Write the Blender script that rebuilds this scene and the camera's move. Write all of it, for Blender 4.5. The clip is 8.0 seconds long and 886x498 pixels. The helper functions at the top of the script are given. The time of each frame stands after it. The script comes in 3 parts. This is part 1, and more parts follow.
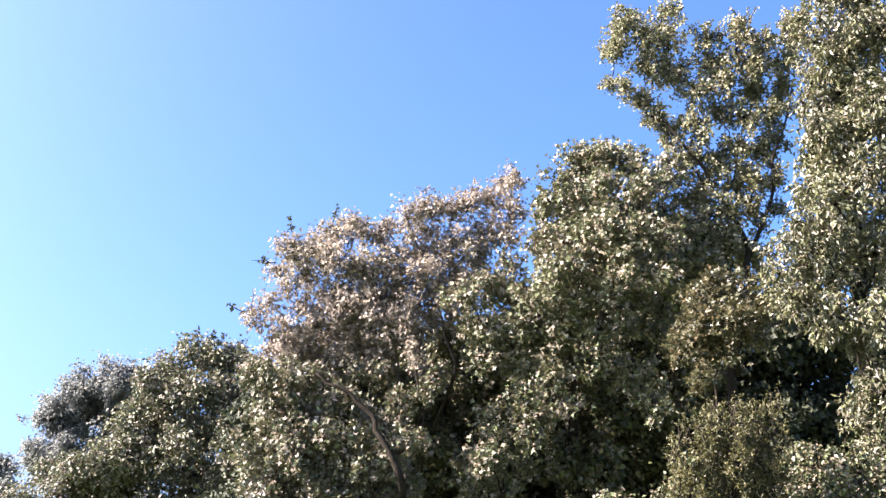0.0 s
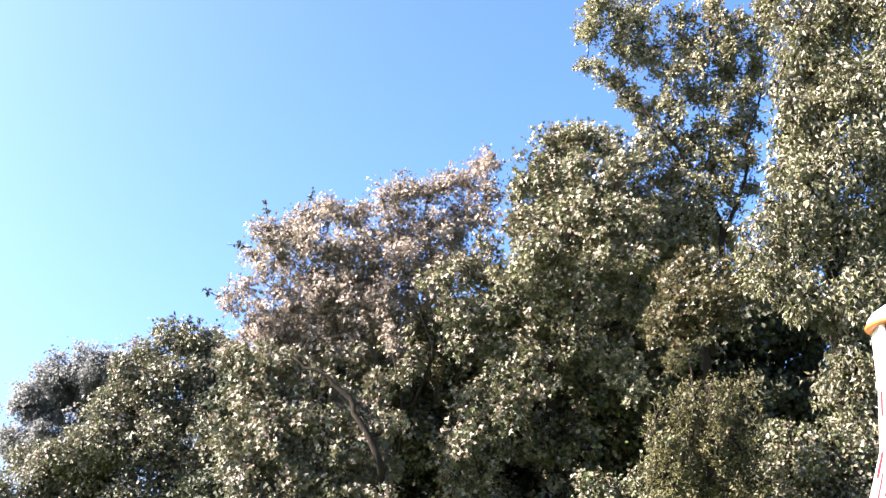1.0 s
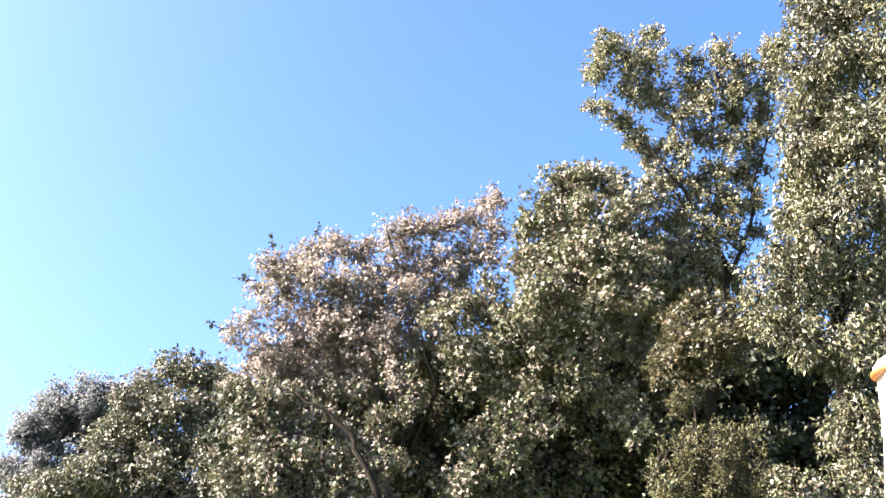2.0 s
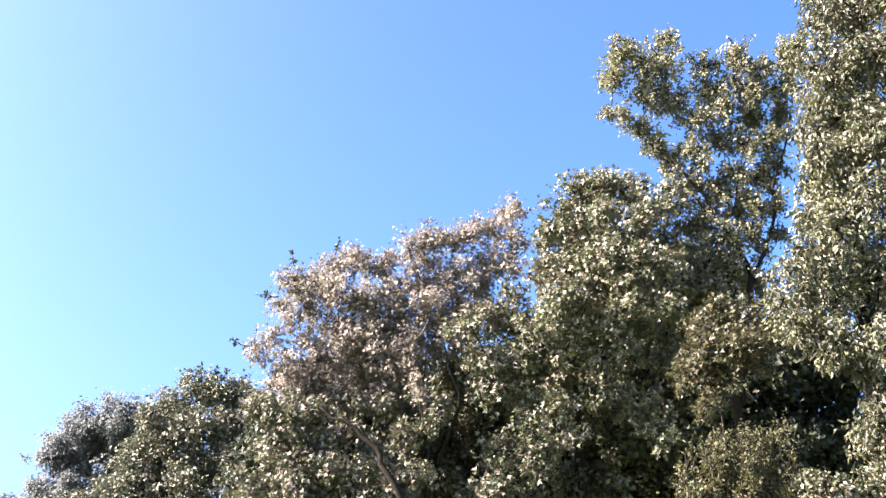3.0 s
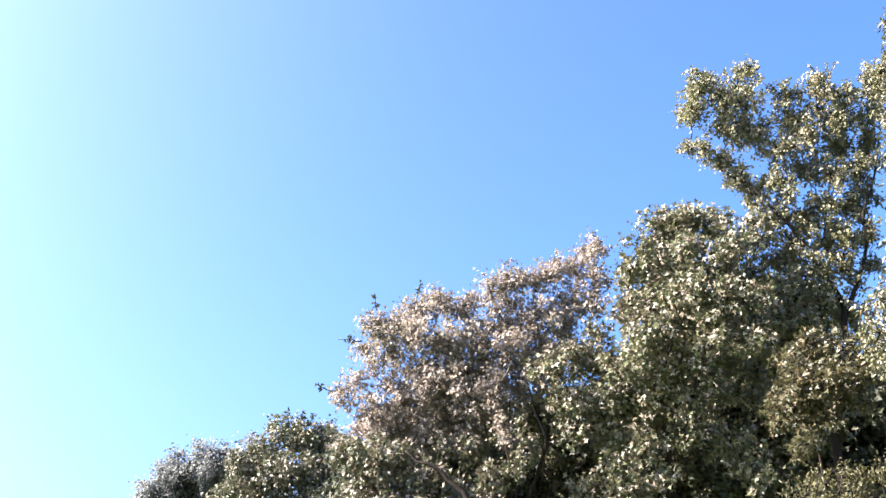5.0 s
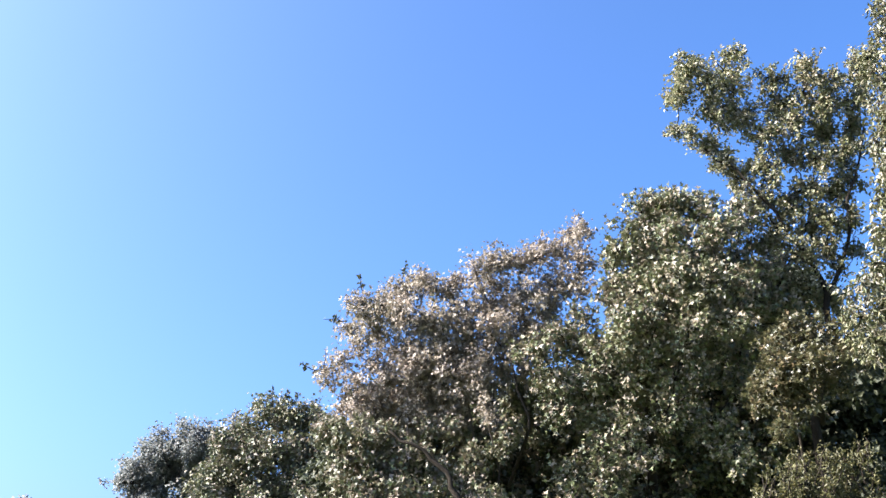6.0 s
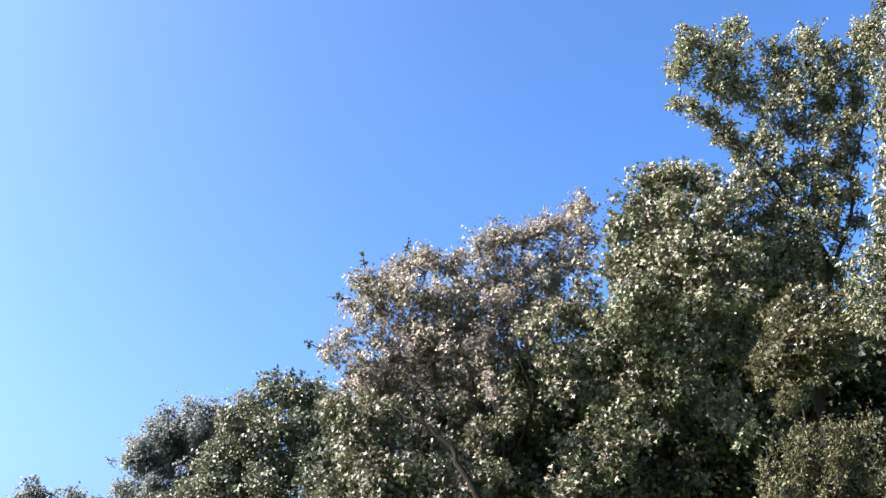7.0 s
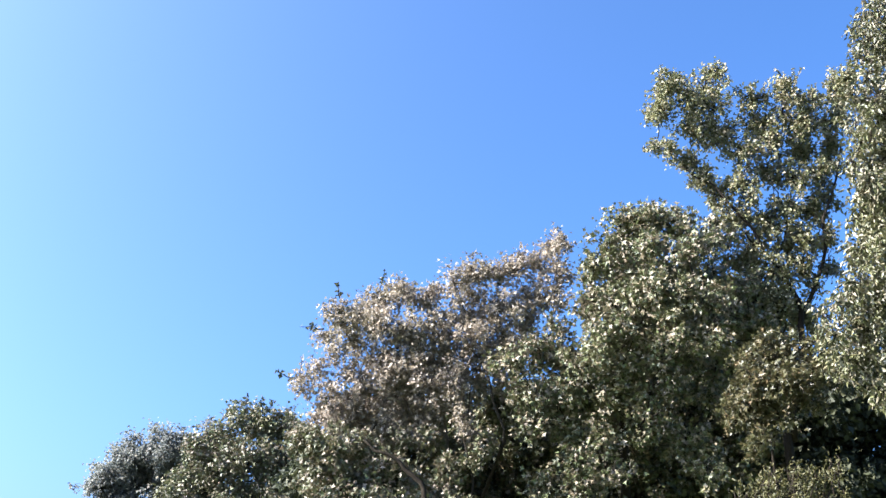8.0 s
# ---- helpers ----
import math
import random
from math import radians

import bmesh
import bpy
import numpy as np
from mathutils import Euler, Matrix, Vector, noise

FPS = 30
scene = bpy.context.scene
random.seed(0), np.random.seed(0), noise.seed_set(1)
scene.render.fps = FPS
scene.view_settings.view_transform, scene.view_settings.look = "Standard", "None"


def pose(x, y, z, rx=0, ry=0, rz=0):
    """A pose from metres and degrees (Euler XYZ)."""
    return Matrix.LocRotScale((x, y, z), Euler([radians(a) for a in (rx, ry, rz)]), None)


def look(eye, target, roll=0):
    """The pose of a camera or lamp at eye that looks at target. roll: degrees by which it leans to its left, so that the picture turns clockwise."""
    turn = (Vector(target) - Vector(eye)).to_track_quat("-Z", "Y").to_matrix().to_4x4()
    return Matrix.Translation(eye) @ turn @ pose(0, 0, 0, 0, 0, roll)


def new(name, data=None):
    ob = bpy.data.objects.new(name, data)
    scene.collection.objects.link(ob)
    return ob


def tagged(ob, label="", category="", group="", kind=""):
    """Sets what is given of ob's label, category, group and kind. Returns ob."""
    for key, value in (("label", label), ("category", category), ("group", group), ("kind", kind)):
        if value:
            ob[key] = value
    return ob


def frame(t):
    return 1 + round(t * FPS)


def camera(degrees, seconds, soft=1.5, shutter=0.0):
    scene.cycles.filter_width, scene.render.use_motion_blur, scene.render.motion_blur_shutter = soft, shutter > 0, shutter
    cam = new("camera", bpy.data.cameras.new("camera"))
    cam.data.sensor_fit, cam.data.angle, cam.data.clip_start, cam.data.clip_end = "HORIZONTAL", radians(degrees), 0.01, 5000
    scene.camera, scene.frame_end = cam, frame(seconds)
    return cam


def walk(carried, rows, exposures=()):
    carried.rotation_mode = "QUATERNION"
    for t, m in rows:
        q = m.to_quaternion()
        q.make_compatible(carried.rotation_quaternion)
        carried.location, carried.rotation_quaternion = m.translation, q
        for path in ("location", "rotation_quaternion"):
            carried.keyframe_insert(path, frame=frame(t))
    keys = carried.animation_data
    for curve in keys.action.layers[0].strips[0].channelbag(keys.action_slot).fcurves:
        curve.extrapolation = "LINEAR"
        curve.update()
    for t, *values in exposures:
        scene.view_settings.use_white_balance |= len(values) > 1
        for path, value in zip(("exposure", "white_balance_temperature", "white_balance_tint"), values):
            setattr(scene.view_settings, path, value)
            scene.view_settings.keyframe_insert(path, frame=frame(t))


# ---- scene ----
cam = camera(49.0, 8.0, soft=1.5)

# ---- camera: held at one spot, turning a little ----
EYE = (0.0, 0.0, 1.6)
TURNS = (  # seconds, yaw to the left, pitch up, roll
    (0.0, -2.07, 19.13, 0.26), (0.1, -2.31, 18.83, 0.22), (0.2, -3.08, 18.98, -0.04), (0.3, -2.86, 18.94, -0.19),
    (0.4, -2.39, 19.00, -0.22), (0.5, -2.50, 18.75, -0.15), (0.6, -2.50, 18.73, -0.09), (0.7, -4.52, 17.39, -0.68),
    (0.8, -5.14, 17.49, -1.49), (0.9, -4.33, 17.57, -1.47), (1.0, -3.53, 18.10, -0.72), (1.1, -4.39, 19.00, -0.67),
    (1.2, -4.86, 18.66, -0.01), (2.3, -2.26, 21.18, 0.23), (2.5, -1.67, 21.53, -0.14), (2.7, -1.71, 21.31, -0.41),
    (3.0, -1.94, 20.98, -0.63), (3.2, -1.13, 20.73, -0.69), (3.5, 0.09, 20.09, 0.01), (3.7, 0.06, 19.64, -1.05),
    (4.0, -0.15, 19.85, -1.92), (4.2, -0.18, 20.38, -1.44), (4.5, 0.00, 20.00, 0.00), (4.7, 0.17, 20.67, -1.06),
    (4.8, -0.74, 20.59, -1.24), (4.9, 0.73, 21.82, -1.37), (5.0, 3.17, 23.46, -0.31), (5.1, 3.28, 23.01, -0.02),
    (5.2, 1.69, 22.37, -0.46), (6.3, 2.90, 22.32, 0.27), (6.5, 3.40, 22.52, 0.33), (6.7, 3.33, 22.31, 0.08),
    (7.0, 2.44, 20.94, -0.68), (7.2, 1.47, 18.97, -0.26), (7.5, 2.68, 20.77, 0.56), (7.7, 2.24, 21.58, 0.08),
    (7.8, 2.21, 21.65, 0.32), (8.0, 0.92, 22.93, 0.68))


def aim(yaw, pitch, roll):
    a, b = radians(yaw), radians(pitch)
    ahead = Vector((-math.sin(a) * math.cos(b), math.cos(a) * math.cos(b), math.sin(b)))
    return look(EYE, Vector(EYE) + ahead, roll)


walk(cam, [(t, aim(y, p, r)) for t, y, p, r in TURNS],
     exposures=[(0.0, 2.76, 6500, 15), (1.0, 2.94, 6550, 15), (2.5, 2.92, 6500, 15), (3.5, 2.79, 6410, 14), (5.0, 2.86, 6410, 13),
                (6.5, 2.32, 6050, 6), (7.0, 2.32, 6070, 5), (7.5, 2.49, 6150, 6), (8.0, 2.46, 6070, 5)])

# ---- light: clear autumn sky, sun well to the left ----
SUN_LEFT, SUN_UP = 100.0, 36.0
world = bpy.data.worlds.new("sky")
scene.world = world
world.use_nodes = True
wn = world.node_tree
sky = wn.nodes.new("ShaderNodeTexSky")
sky.sky_type, sky.sun_disc = "NISHITA", False
sky.sun_elevation, sky.sun_rotation = radians(SUN_UP), radians(-SUN_LEFT)
sky.altitude, sky.air_density, sky.dust_density, sky.ozone_density = 100, 0.57, 5.4, 7.6
wn.nodes["Background"].inputs["Strength"].default_value = 0.098
deep = wn.nodes.new("ShaderNodeHueSaturation")
deep.inputs["Saturation"].default_value = 1.11
wn.links.new(sky.outputs["Color"], deep.inputs["Color"])
wn.links.new(deep.outputs["Color"], wn.nodes["Background"].inputs["Color"])
sun = new("sun", bpy.data.lights.new("sun", "SUN"))
sun.data.energy, sun.data.angle, sun.data.color = 5.0, radians(0.5), (1.0, 0.90, 0.80)
sun.matrix_world = look((-40 * math.sin(radians(SUN_LEFT)), 40 * math.cos(radians(SUN_LEFT)), 40 * math.tan(radians(SUN_UP))), (0, 0, 0))


# ---- materials ----
def shader(name, rough=0.8, spec=0.5):
    m = bpy.data.materials.new(name)
    m.use_nodes = True
    b = m.node_tree.nodes["Principled BSDF"]
    b.inputs["Roughness"].default_value, b.inputs["Specular IOR Level"].default_value = rough, spec
    return m, m.node_tree.nodes, m.node_tree.links, b


def ramp(nodes, stops):
    r = nodes.new("ShaderNodeValToRGB")
    while len(r.color_ramp.elements) < len(stops):
        r.color_ramp.elements.new(0.5)
    for e, (at, c) in zip(r.color_ramp.elements, stops):
        e.position, e.color = at, (*c, 1)
    return r


def noise_tex(nodes, links, scale, detail=4.0):
    c, n = nodes.new("ShaderNodeTexCoord"), nodes.new("ShaderNodeTexNoise")
    n.inputs["Scale"].default_value, n.inputs["Detail"].default_value = scale, detail
    links.new(c.outputs["Object"], n.inputs["Vector"])
    return n


def leaf_material(name, stops, patch, rough=0.36, through_light=0.32):
    """Leaves: each its own tone, drifting towards the patch colour in places, with a waxy gloss and light passing through."""
    m, nodes, links, b = shader(name, rough, 0.48)
    g = nodes.new("ShaderNodeNewGeometry")
    tones = ramp(nodes, stops)
    links.new(g.outputs["Random Per Island"], tones.inputs["Fac"])
    big = noise_tex(nodes, links, 0.55, 3.0)
    amount = ramp(nodes, ((0.45, (0, 0, 0)), (0.68, (0.45, 0.45, 0.45))))
    links.new(big.outputs["Fac"], amount.inputs["Fac"])
    mix = nodes.new("ShaderNodeMix")
    mix.data_type = "RGBA"
    links.new(amount.outputs["Color"], mix.inputs["Factor"])
    links.new(tones.outputs["Color"], mix.inputs["A"])
    mix.inputs["B"].default_value = (*patch, 1)
    fine = noise_tex(nodes, links, 35.0, 2.0)
    bump = nodes.new("ShaderNodeBump")
    bump.inputs["Strength"].default_value, bump.inputs["Distance"].default_value = 0.35, 0.02
    links.new(fine.outputs["Fac"], bump.inputs["Height"])
    links.new(bump.outputs["Normal"], b.inputs["Normal"])
    links.new(mix.outputs["Result"], b.inputs["Base Color"])
    t, s = nodes.new("ShaderNodeBsdfTranslucent"), nodes.new("ShaderNodeMixShader")
    links.new(mix.outputs["Result"], t.inputs["Color"])
    s.inputs["Fac"].default_value = through_light
    links.new(b.outputs["BSDF"], s.inputs[1])
    links.new(t.outputs["BSDF"], s.inputs[2])
    links.new(s.outputs["Shader"], nodes["Material Output"].inputs["Surface"])
    return m


def surface(name, stops, scale, rough=0.85, relief=0.4, depth=0.02, stretch=(1, 1, 1), spec=0.4):
    m, nodes, links, b = shader(name, rough, spec)
    c, mp = nodes.new("ShaderNodeTexCoord"), nodes.new("ShaderNodeMapping")
    mp.inputs["Scale"].default_value = stretch
    links.new(c.outputs["Object"], mp.inputs["Vector"])
    n, n2 = nodes.new("ShaderNodeTexNoise"), nodes.new("ShaderNodeTexNoise")
    for x, k in ((n, 1.0), (n2, 9.0)):
        x.inputs["Scale"].default_value, x.inputs["Detail"].default_value = scale * k, 6.0
        links.new(mp.outputs["Vector"], x.inputs["Vector"])
    mid = nodes.new("ShaderNodeMath")
    mid.operation = "MULTIPLY_ADD"
    mid.inputs[1].default_value = 0.45
    links.new(n2.outputs["Fac"], mid.inputs[0])
    half = nodes.new("ShaderNodeMath")
    half.operation = "MULTIPLY"
    half.inputs[1].default_value = 0.55
    links.new(n.outputs["Fac"], half.inputs[0])
    links.new(half.outputs["Value"], mid.inputs[2])
    r = ramp(nodes, stops)
    links.new(mid.outputs["Value"], r.inputs["Fac"])
    links.new(r.outputs["Color"], b.inputs["Base Color"])
    bump = nodes.new("ShaderNodeBump")
    bump.inputs["Strength"].default_value, bump.inputs["Distance"].default_value = relief, depth
    links.new(mid.outputs["Value"], bump.inputs["Height"])
    links.new(bump.outputs["Normal"], b.inputs["Normal"])
    return m


BARK = surface("bark", ((0.3, (0.010, 0.008, 0.006)), (0.7, (0.034, 0.027, 0.021))), 6.0, 0.9, 0.8, 0.03, (1, 1, 0.25), 0.1)
BARK_PALE = surface("pale_bark", ((0.3, (0.06, 0.048, 0.036)), (0.7, (0.17, 0.14, 0.11))), 5.0, 0.85, 0.6, 0.02, (1, 1, 0.3))
GRASS = surface("grass", ((0.3, (0.035, 0.06, 0.014)), (0.5, (0.06, 0.085, 0.022)), (0.75, (0.12, 0.11, 0.045))), 0.7, 0.95, 0.8, 0.05)
WHITE = surface("white_paint", ((0.3, (0.54, 0.51, 0.50)), (0.6, (0.64, 0.61, 0.60))), 3.0, 0.5, 0.15, 0.004)
PINK = surface("dusky_pink_paint", ((0.3, (0.20, 0.085, 0.085)), (0.65, (0.30, 0.15, 0.15))), 4.0, 0.6, 0.2, 0.004)
RED = surface("red_paint", ((0.3, (0.055, 0.007, 0.010)), (0.65, (0.095, 0.014, 0.020))), 4.0, 0.8, 0.2, 0.004, (1, 1, 1), 0.15)
ORANGE = surface("orange_paint", ((0.3, (0.30, 0.10, 0.022)), (0.65, (0.42, 0.16, 0.045))), 4.0, 0.5, 0.2, 0.004)
WIRE = surface("dark_metal", ((0.3, (0.03, 0.028, 0.026)), (0.7, (0.08, 0.07, 0.06))), 8.0, 0.5, 0.2, 0.002)

LEAF_GREEN = leaf_material("olive_leaves", ((0.0, (0.041, 0.049, 0.029)), (0.25, (0.081, 0.084, 0.046)), (0.45, (0.120, 0.143, 0.070)), (0.68, (0.171, 0.139, 0.102)), (0.90, (0.216, 0.185, 0.142)), (1.0, (0.273, 0.237, 0.193))), (0.137, 0.147, 0.057), 0.52, 0.18)
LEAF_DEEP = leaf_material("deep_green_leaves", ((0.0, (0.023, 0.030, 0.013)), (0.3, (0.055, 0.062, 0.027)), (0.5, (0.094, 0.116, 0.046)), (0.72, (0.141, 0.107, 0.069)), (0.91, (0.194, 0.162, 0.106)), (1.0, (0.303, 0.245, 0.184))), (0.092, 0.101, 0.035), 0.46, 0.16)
LEAF_TAN = leaf_material("green_and_tan_leaves", ((0.0, (0.032, 0.038, 0.020)), (0.25, (0.070, 0.076, 0.037)), (0.45, (0.118, 0.142, 0.064)), (0.72, (0.184, 0.145, 0.099)), (0.90, (0.248, 0.205, 0.149)), (1.0, (0.325, 0.270, 0.211))), (0.122, 0.126, 0.050), 0.46, 0.18)
LEAF_BROWN = leaf_material("brown_leaves", ((0.0, (0.097, 0.081, 0.065)), (0.4, (0.224, 0.189, 0.151)), (0.8, (0.348, 0.290, 0.236)), (1.0, (0.412, 0.332, 0.274))), (0.198, 0.180, 0.110), 0.50, 0.34)
LEAF_MIX = leaf_material("olive_brown_leaves", ((0.0, (0.048, 0.048, 0.028)), (0.28, (0.089, 0.087, 0.046)), (0.45, (0.098, 0.123, 0.058)), (0.70, (0.166, 0.124, 0.090)), (0.90, (0.214, 0.177, 0.135)), (1.0, (0.296, 0.241, 0.194))), (0.128, 0.128, 0.062), 0.50, 0.18)
LEAF_GOLD = leaf_material("olive_gold_leaves", ((0.0, (0.039, 0.041, 0.018)), (0.5, (0.079, 0.075, 0.036)), (0.85, (0.121, 0.101, 0.053)), (1.0, (0.149, 0.105, 0.057))), (0.072, 0.075, 0.030))
LEAF_TALL = leaf_material("khaki_leaves", ((0.0, (0.069, 0.074, 0.037)), (0.3, (0.115, 0.119, 0.058)), (0.5, (0.181, 0.188, 0.083)), (0.72, (0.230, 0.191, 0.122)), (0.91, (0.294, 0.263, 0.176)), (1.0, (0.385, 0.338, 0.265))), (0.186, 0.184, 0.083), 0.50, 0.28)
LEAF_PALE = leaf_material("pale_olive_leaves", ((0.0, (0.038, 0.044, 0.022)), (0.3, (0.076, 0.079, 0.038)), (0.5, (0.126, 0.134, 0.059)), (0.72, (0.168, 0.139, 0.092)), (0.91, (0.227, 0.210, 0.151)), (1.0, (0.344, 0.310, 0.262))), (0.139, 0.143, 0.057), 0.44, 0.18)
# haze put into the leaf colour: dark tones lifted, all greyed
LEAF_FAR = leaf_material("haze_paled_leaves", ((0.0, (0.135, 0.148, 0.142)), (0.5, (0.178, 0.190, 0.182)), (1.0, (0.221, 0.205, 0.193))), (0.170, 0.185, 0.150), 0.6, 0.58)
LEAF_BUSH = leaf_material("bush_sprays", ((0.0, (0.048, 0.050, 0.019)), (0.5, (0.104, 0.097, 0.037)), (1.0, (0.144, 0.124, 0.057))), (0.104, 0.102, 0.035), 0.5)
# shade of the wood's hollows put into a near-black green; also dark shoot tips
LEAF_DARK = leaf_material("shade_and_dark_tip_leaves", ((0.0, (0.018, 0.024, 0.013)), (0.6, (0.040, 0.048, 0.024)), (1.0, (0.070, 0.072, 0.038))), (0.045, 0.054, 0.022), 0.7, 0.25)


# ---- building helpers ----
def part(name, bm, material, parent, label=""):
    me = bpy.data.meshes.new(name)
    bm.to_mesh(me)
    bm.free()
    me.materials.append(material)
    ob = new(name, me)
    ob.parent = parent
    return tagged(ob, label)


def mesh_part(name, verts, faces, material, parent, label="", smooth=True):
    me = bpy.data.meshes.new(name)
    me.from_pydata([tuple(v) for v in verts], [], faces)
    me.materials.append(material)
    if smooth:
        me.polygons.foreach_set("use_smooth", [True] * len(me.polygons))
    ob = new(name, me)
    ob.parent = parent
    return tagged(ob, label)


def tube(points, radii, sides=7, wobble=0.0, rng=None):
    """Verts and faces of a tapering tube along points."""
    pts = [Vector(p) for p in points]
    verts, faces = [], []
    for i, p in enumerate(pts):
        d = (pts[min(i + 1, len(pts) - 1)] - pts[max(i - 1, 0)]).normalized()
        side = d.cross(Vector((0.31, 0.95, 0.05))).normalized()
        up = side.cross(d)
        for k in range(sides):
            a = 2 * math.pi * k / sides
            r = radii[i] * (1 + (wobble * (rng.random() - 0.5) if rng else 0))
            verts.append(p + side * (r * math.cos(a)) + up * (r * math.sin(a)))
        if i:
            for k in range(sides):
                a, b = (i - 1) * sides + k, (i - 1) * sides + (k + 1) % sides
                faces.append((a, b, b + sides, a + sides))
    faces.append(tuple(range(sides))[::-1])
    faces.append(tuple((len(pts) - 1) * sides + k for k in range(sides)))
    return verts, faces


def bent(a, b, rng, sag=0.15, steps=6):
    """A crooked line from a to b that leaves a steeply."""
    a, b = Vector(a), Vector(b)
    span = (b - a).length
    out = []
    for i in range(steps + 1):
        t = i / steps
        p = a.lerp(b, t) + Vector((0, 0, -sag * span * math.sin(math.pi * t) * (1 - t)))
        if 0 < i < steps:
            p += Vector((rng.uniform(-1, 1), rng.uniform(-1, 1), rng.uniform(-1, 1))) * 0.05 * span
        out.append(p)
    return out


def unit(v):
    return v / np.maximum(np.linalg.norm(v, axis=1, keepdims=True), 1e-9)


def leaves_at(place, outward, length, rs, droop=0.35, slim=0.36, fold=0.25, order=0.8, lobed=False):
    """Leaf blades, folded along the midrib, plain or three-lobed, as arrays of verts and faces."""
    n = len(place)
    normal = unit(outward * order + np.array([0, 0, 0.5]) + rs.normal(0, 1.1, (n, 3)))
    tip = outward * 0.7 + rs.normal(0, 0.7, (n, 3)) - np.array([0, 0, droop])
    tip = unit(tip - normal * (tip * normal).sum(1, keepdims=True))
    side = np.cross(tip, normal)
    size = (length * rs.uniform(0.65, 1.25, n))[:, None]
    mid = place + tip * size * 0.42
    lift = normal * size * fold * rs.uniform(0.2, 1.2, (n, 1))
    wide = side * size * slim * rs.uniform(0.8, 1.2, (n, 1))
    if lobed:
        notch = place + tip * size * 0.5
        v = np.stack([place, place + tip * size * 0.5 - wide * 1.4 + lift, notch - wide * 0.32, place + tip * size - normal * size * 0.12,
                      notch + wide * 0.32, place + tip * size * 0.5 + wide * 1.4 + lift], 1).reshape(-1, 3)
        i = np.arange(n)[:, None] * 6
        return v, np.concatenate([i + [0, 2, 1], i + [0, 3, 2], i + [0, 4, 3], i + [0, 5, 4]])
    v = np.stack([place, mid - wide + lift, place + tip * size - normal * size * 0.1, mid + wide + lift], 1).reshape(-1, 3)
    i = np.arange(n)[:, None] * 4
    return v, np.concatenate([i + [0, 2, 1], i + [0, 3, 2]])


def crown_mesh(name, v, f, material, parent):
    me = bpy.data.meshes.new(name)
    me.vertices.add(len(v))
    me.vertices.foreach_set("co", v.astype(np.float32).ravel())
    me.loops.add(len(f) * 3)
    me.loops.foreach_set("vertex_index", f.astype(np.int32).ravel())
    me.polygons.add(len(f))
    me.polygons.foreach_set("loop_start", np.arange(0, len(f) * 3, 3, dtype=np.int32))
    me.update(calc_edges=True)
    me.materials.append(material)
    ob = new(name, me)
    ob.parent = parent
    return tagged(ob, kind="stuff")


def sprig_mesh(seed, leaf, material):
    """A bare-stemmed shoot with a dozen leaves, which stands out from a crown."""
    rng, rs = random.Random(seed), np.random.RandomState(seed)
    line = bent((0, 0, -0.25), (rng.uniform(-0.1, 0.1), rng.uniform(-0.1, 0.1), 0.42), rng, 0.05, 4)
    tv, tf = tube(line, [0.02, 0.017, 0.014, 0.01, 0.006], 5)
    n = 13
    t = rs.uniform(0.35, 1.0, n) * 4
    i = np.minimum(t.astype(int), 3)
    p = np.array([line[a].lerp(line[a + 1], b - a) for a, b in zip(i, t)])
    out = unit(rs.normal(0, 1, (n, 3)) + [0, 0, 0.5])
    lv, lf = leaves_at(p, out, leaf, rs)
    me = bpy.data.meshes.new("sprig")
    me.from_pydata([tuple(x) for x in tv] + [tuple(x) for x in lv], [], list(tf) + [tuple(int(y) + len(tv) for y in x) for x in lf])
    me.materials.append(BARK)
    me.materials.append(material)
    me.polygons.foreach_set("material_index", [0] * len(tf) + [1] * len(lf))
    return me


def shoot(root, x, y, z, lean):
    """A dark-leaved shoot that stands clear of the crown, at a place in the world."""
    ob = new("sprig", sprig_mesh(int(abs(x) * 100), 0.15, LEAF_DARK))
    ob.parent = root
    ob.matrix_basis = Matrix.Translation(Vector((x, y, z)) - root.location) @ Matrix.Rotation(lean, 4, "Y")


def spread(lobes, rng, small):
    """Breaks each lobe (x, y, z, radius) up into a handful of smaller ones that keep its outline uneven."""
    out = []
    for x, y, z, r in lobes:
        if r < small:
            out.append((x, y, z, r, x, y, z))
            continue
        k = min(26, max(6, int(4.0 * (r / small) ** 2)))
        for _ in range(k):
            d = Vector((rng.gauss(0, 1), rng.gauss(0, 1), rng.gauss(0, 1))).normalized()
            q = min(r * 0.6, small * rng.uniform(0.45, 1.2))
            far = (r - 0.5 * q) * rng.uniform(0.2, 1.12) * ((1.6 if d.z < 0.2 else 1.2) if rng.random() < 0.3 else 1.0)
            out.append((x + d.x * far, y + d.y * far, z + d.z * far, q, x, y, z))
    return out


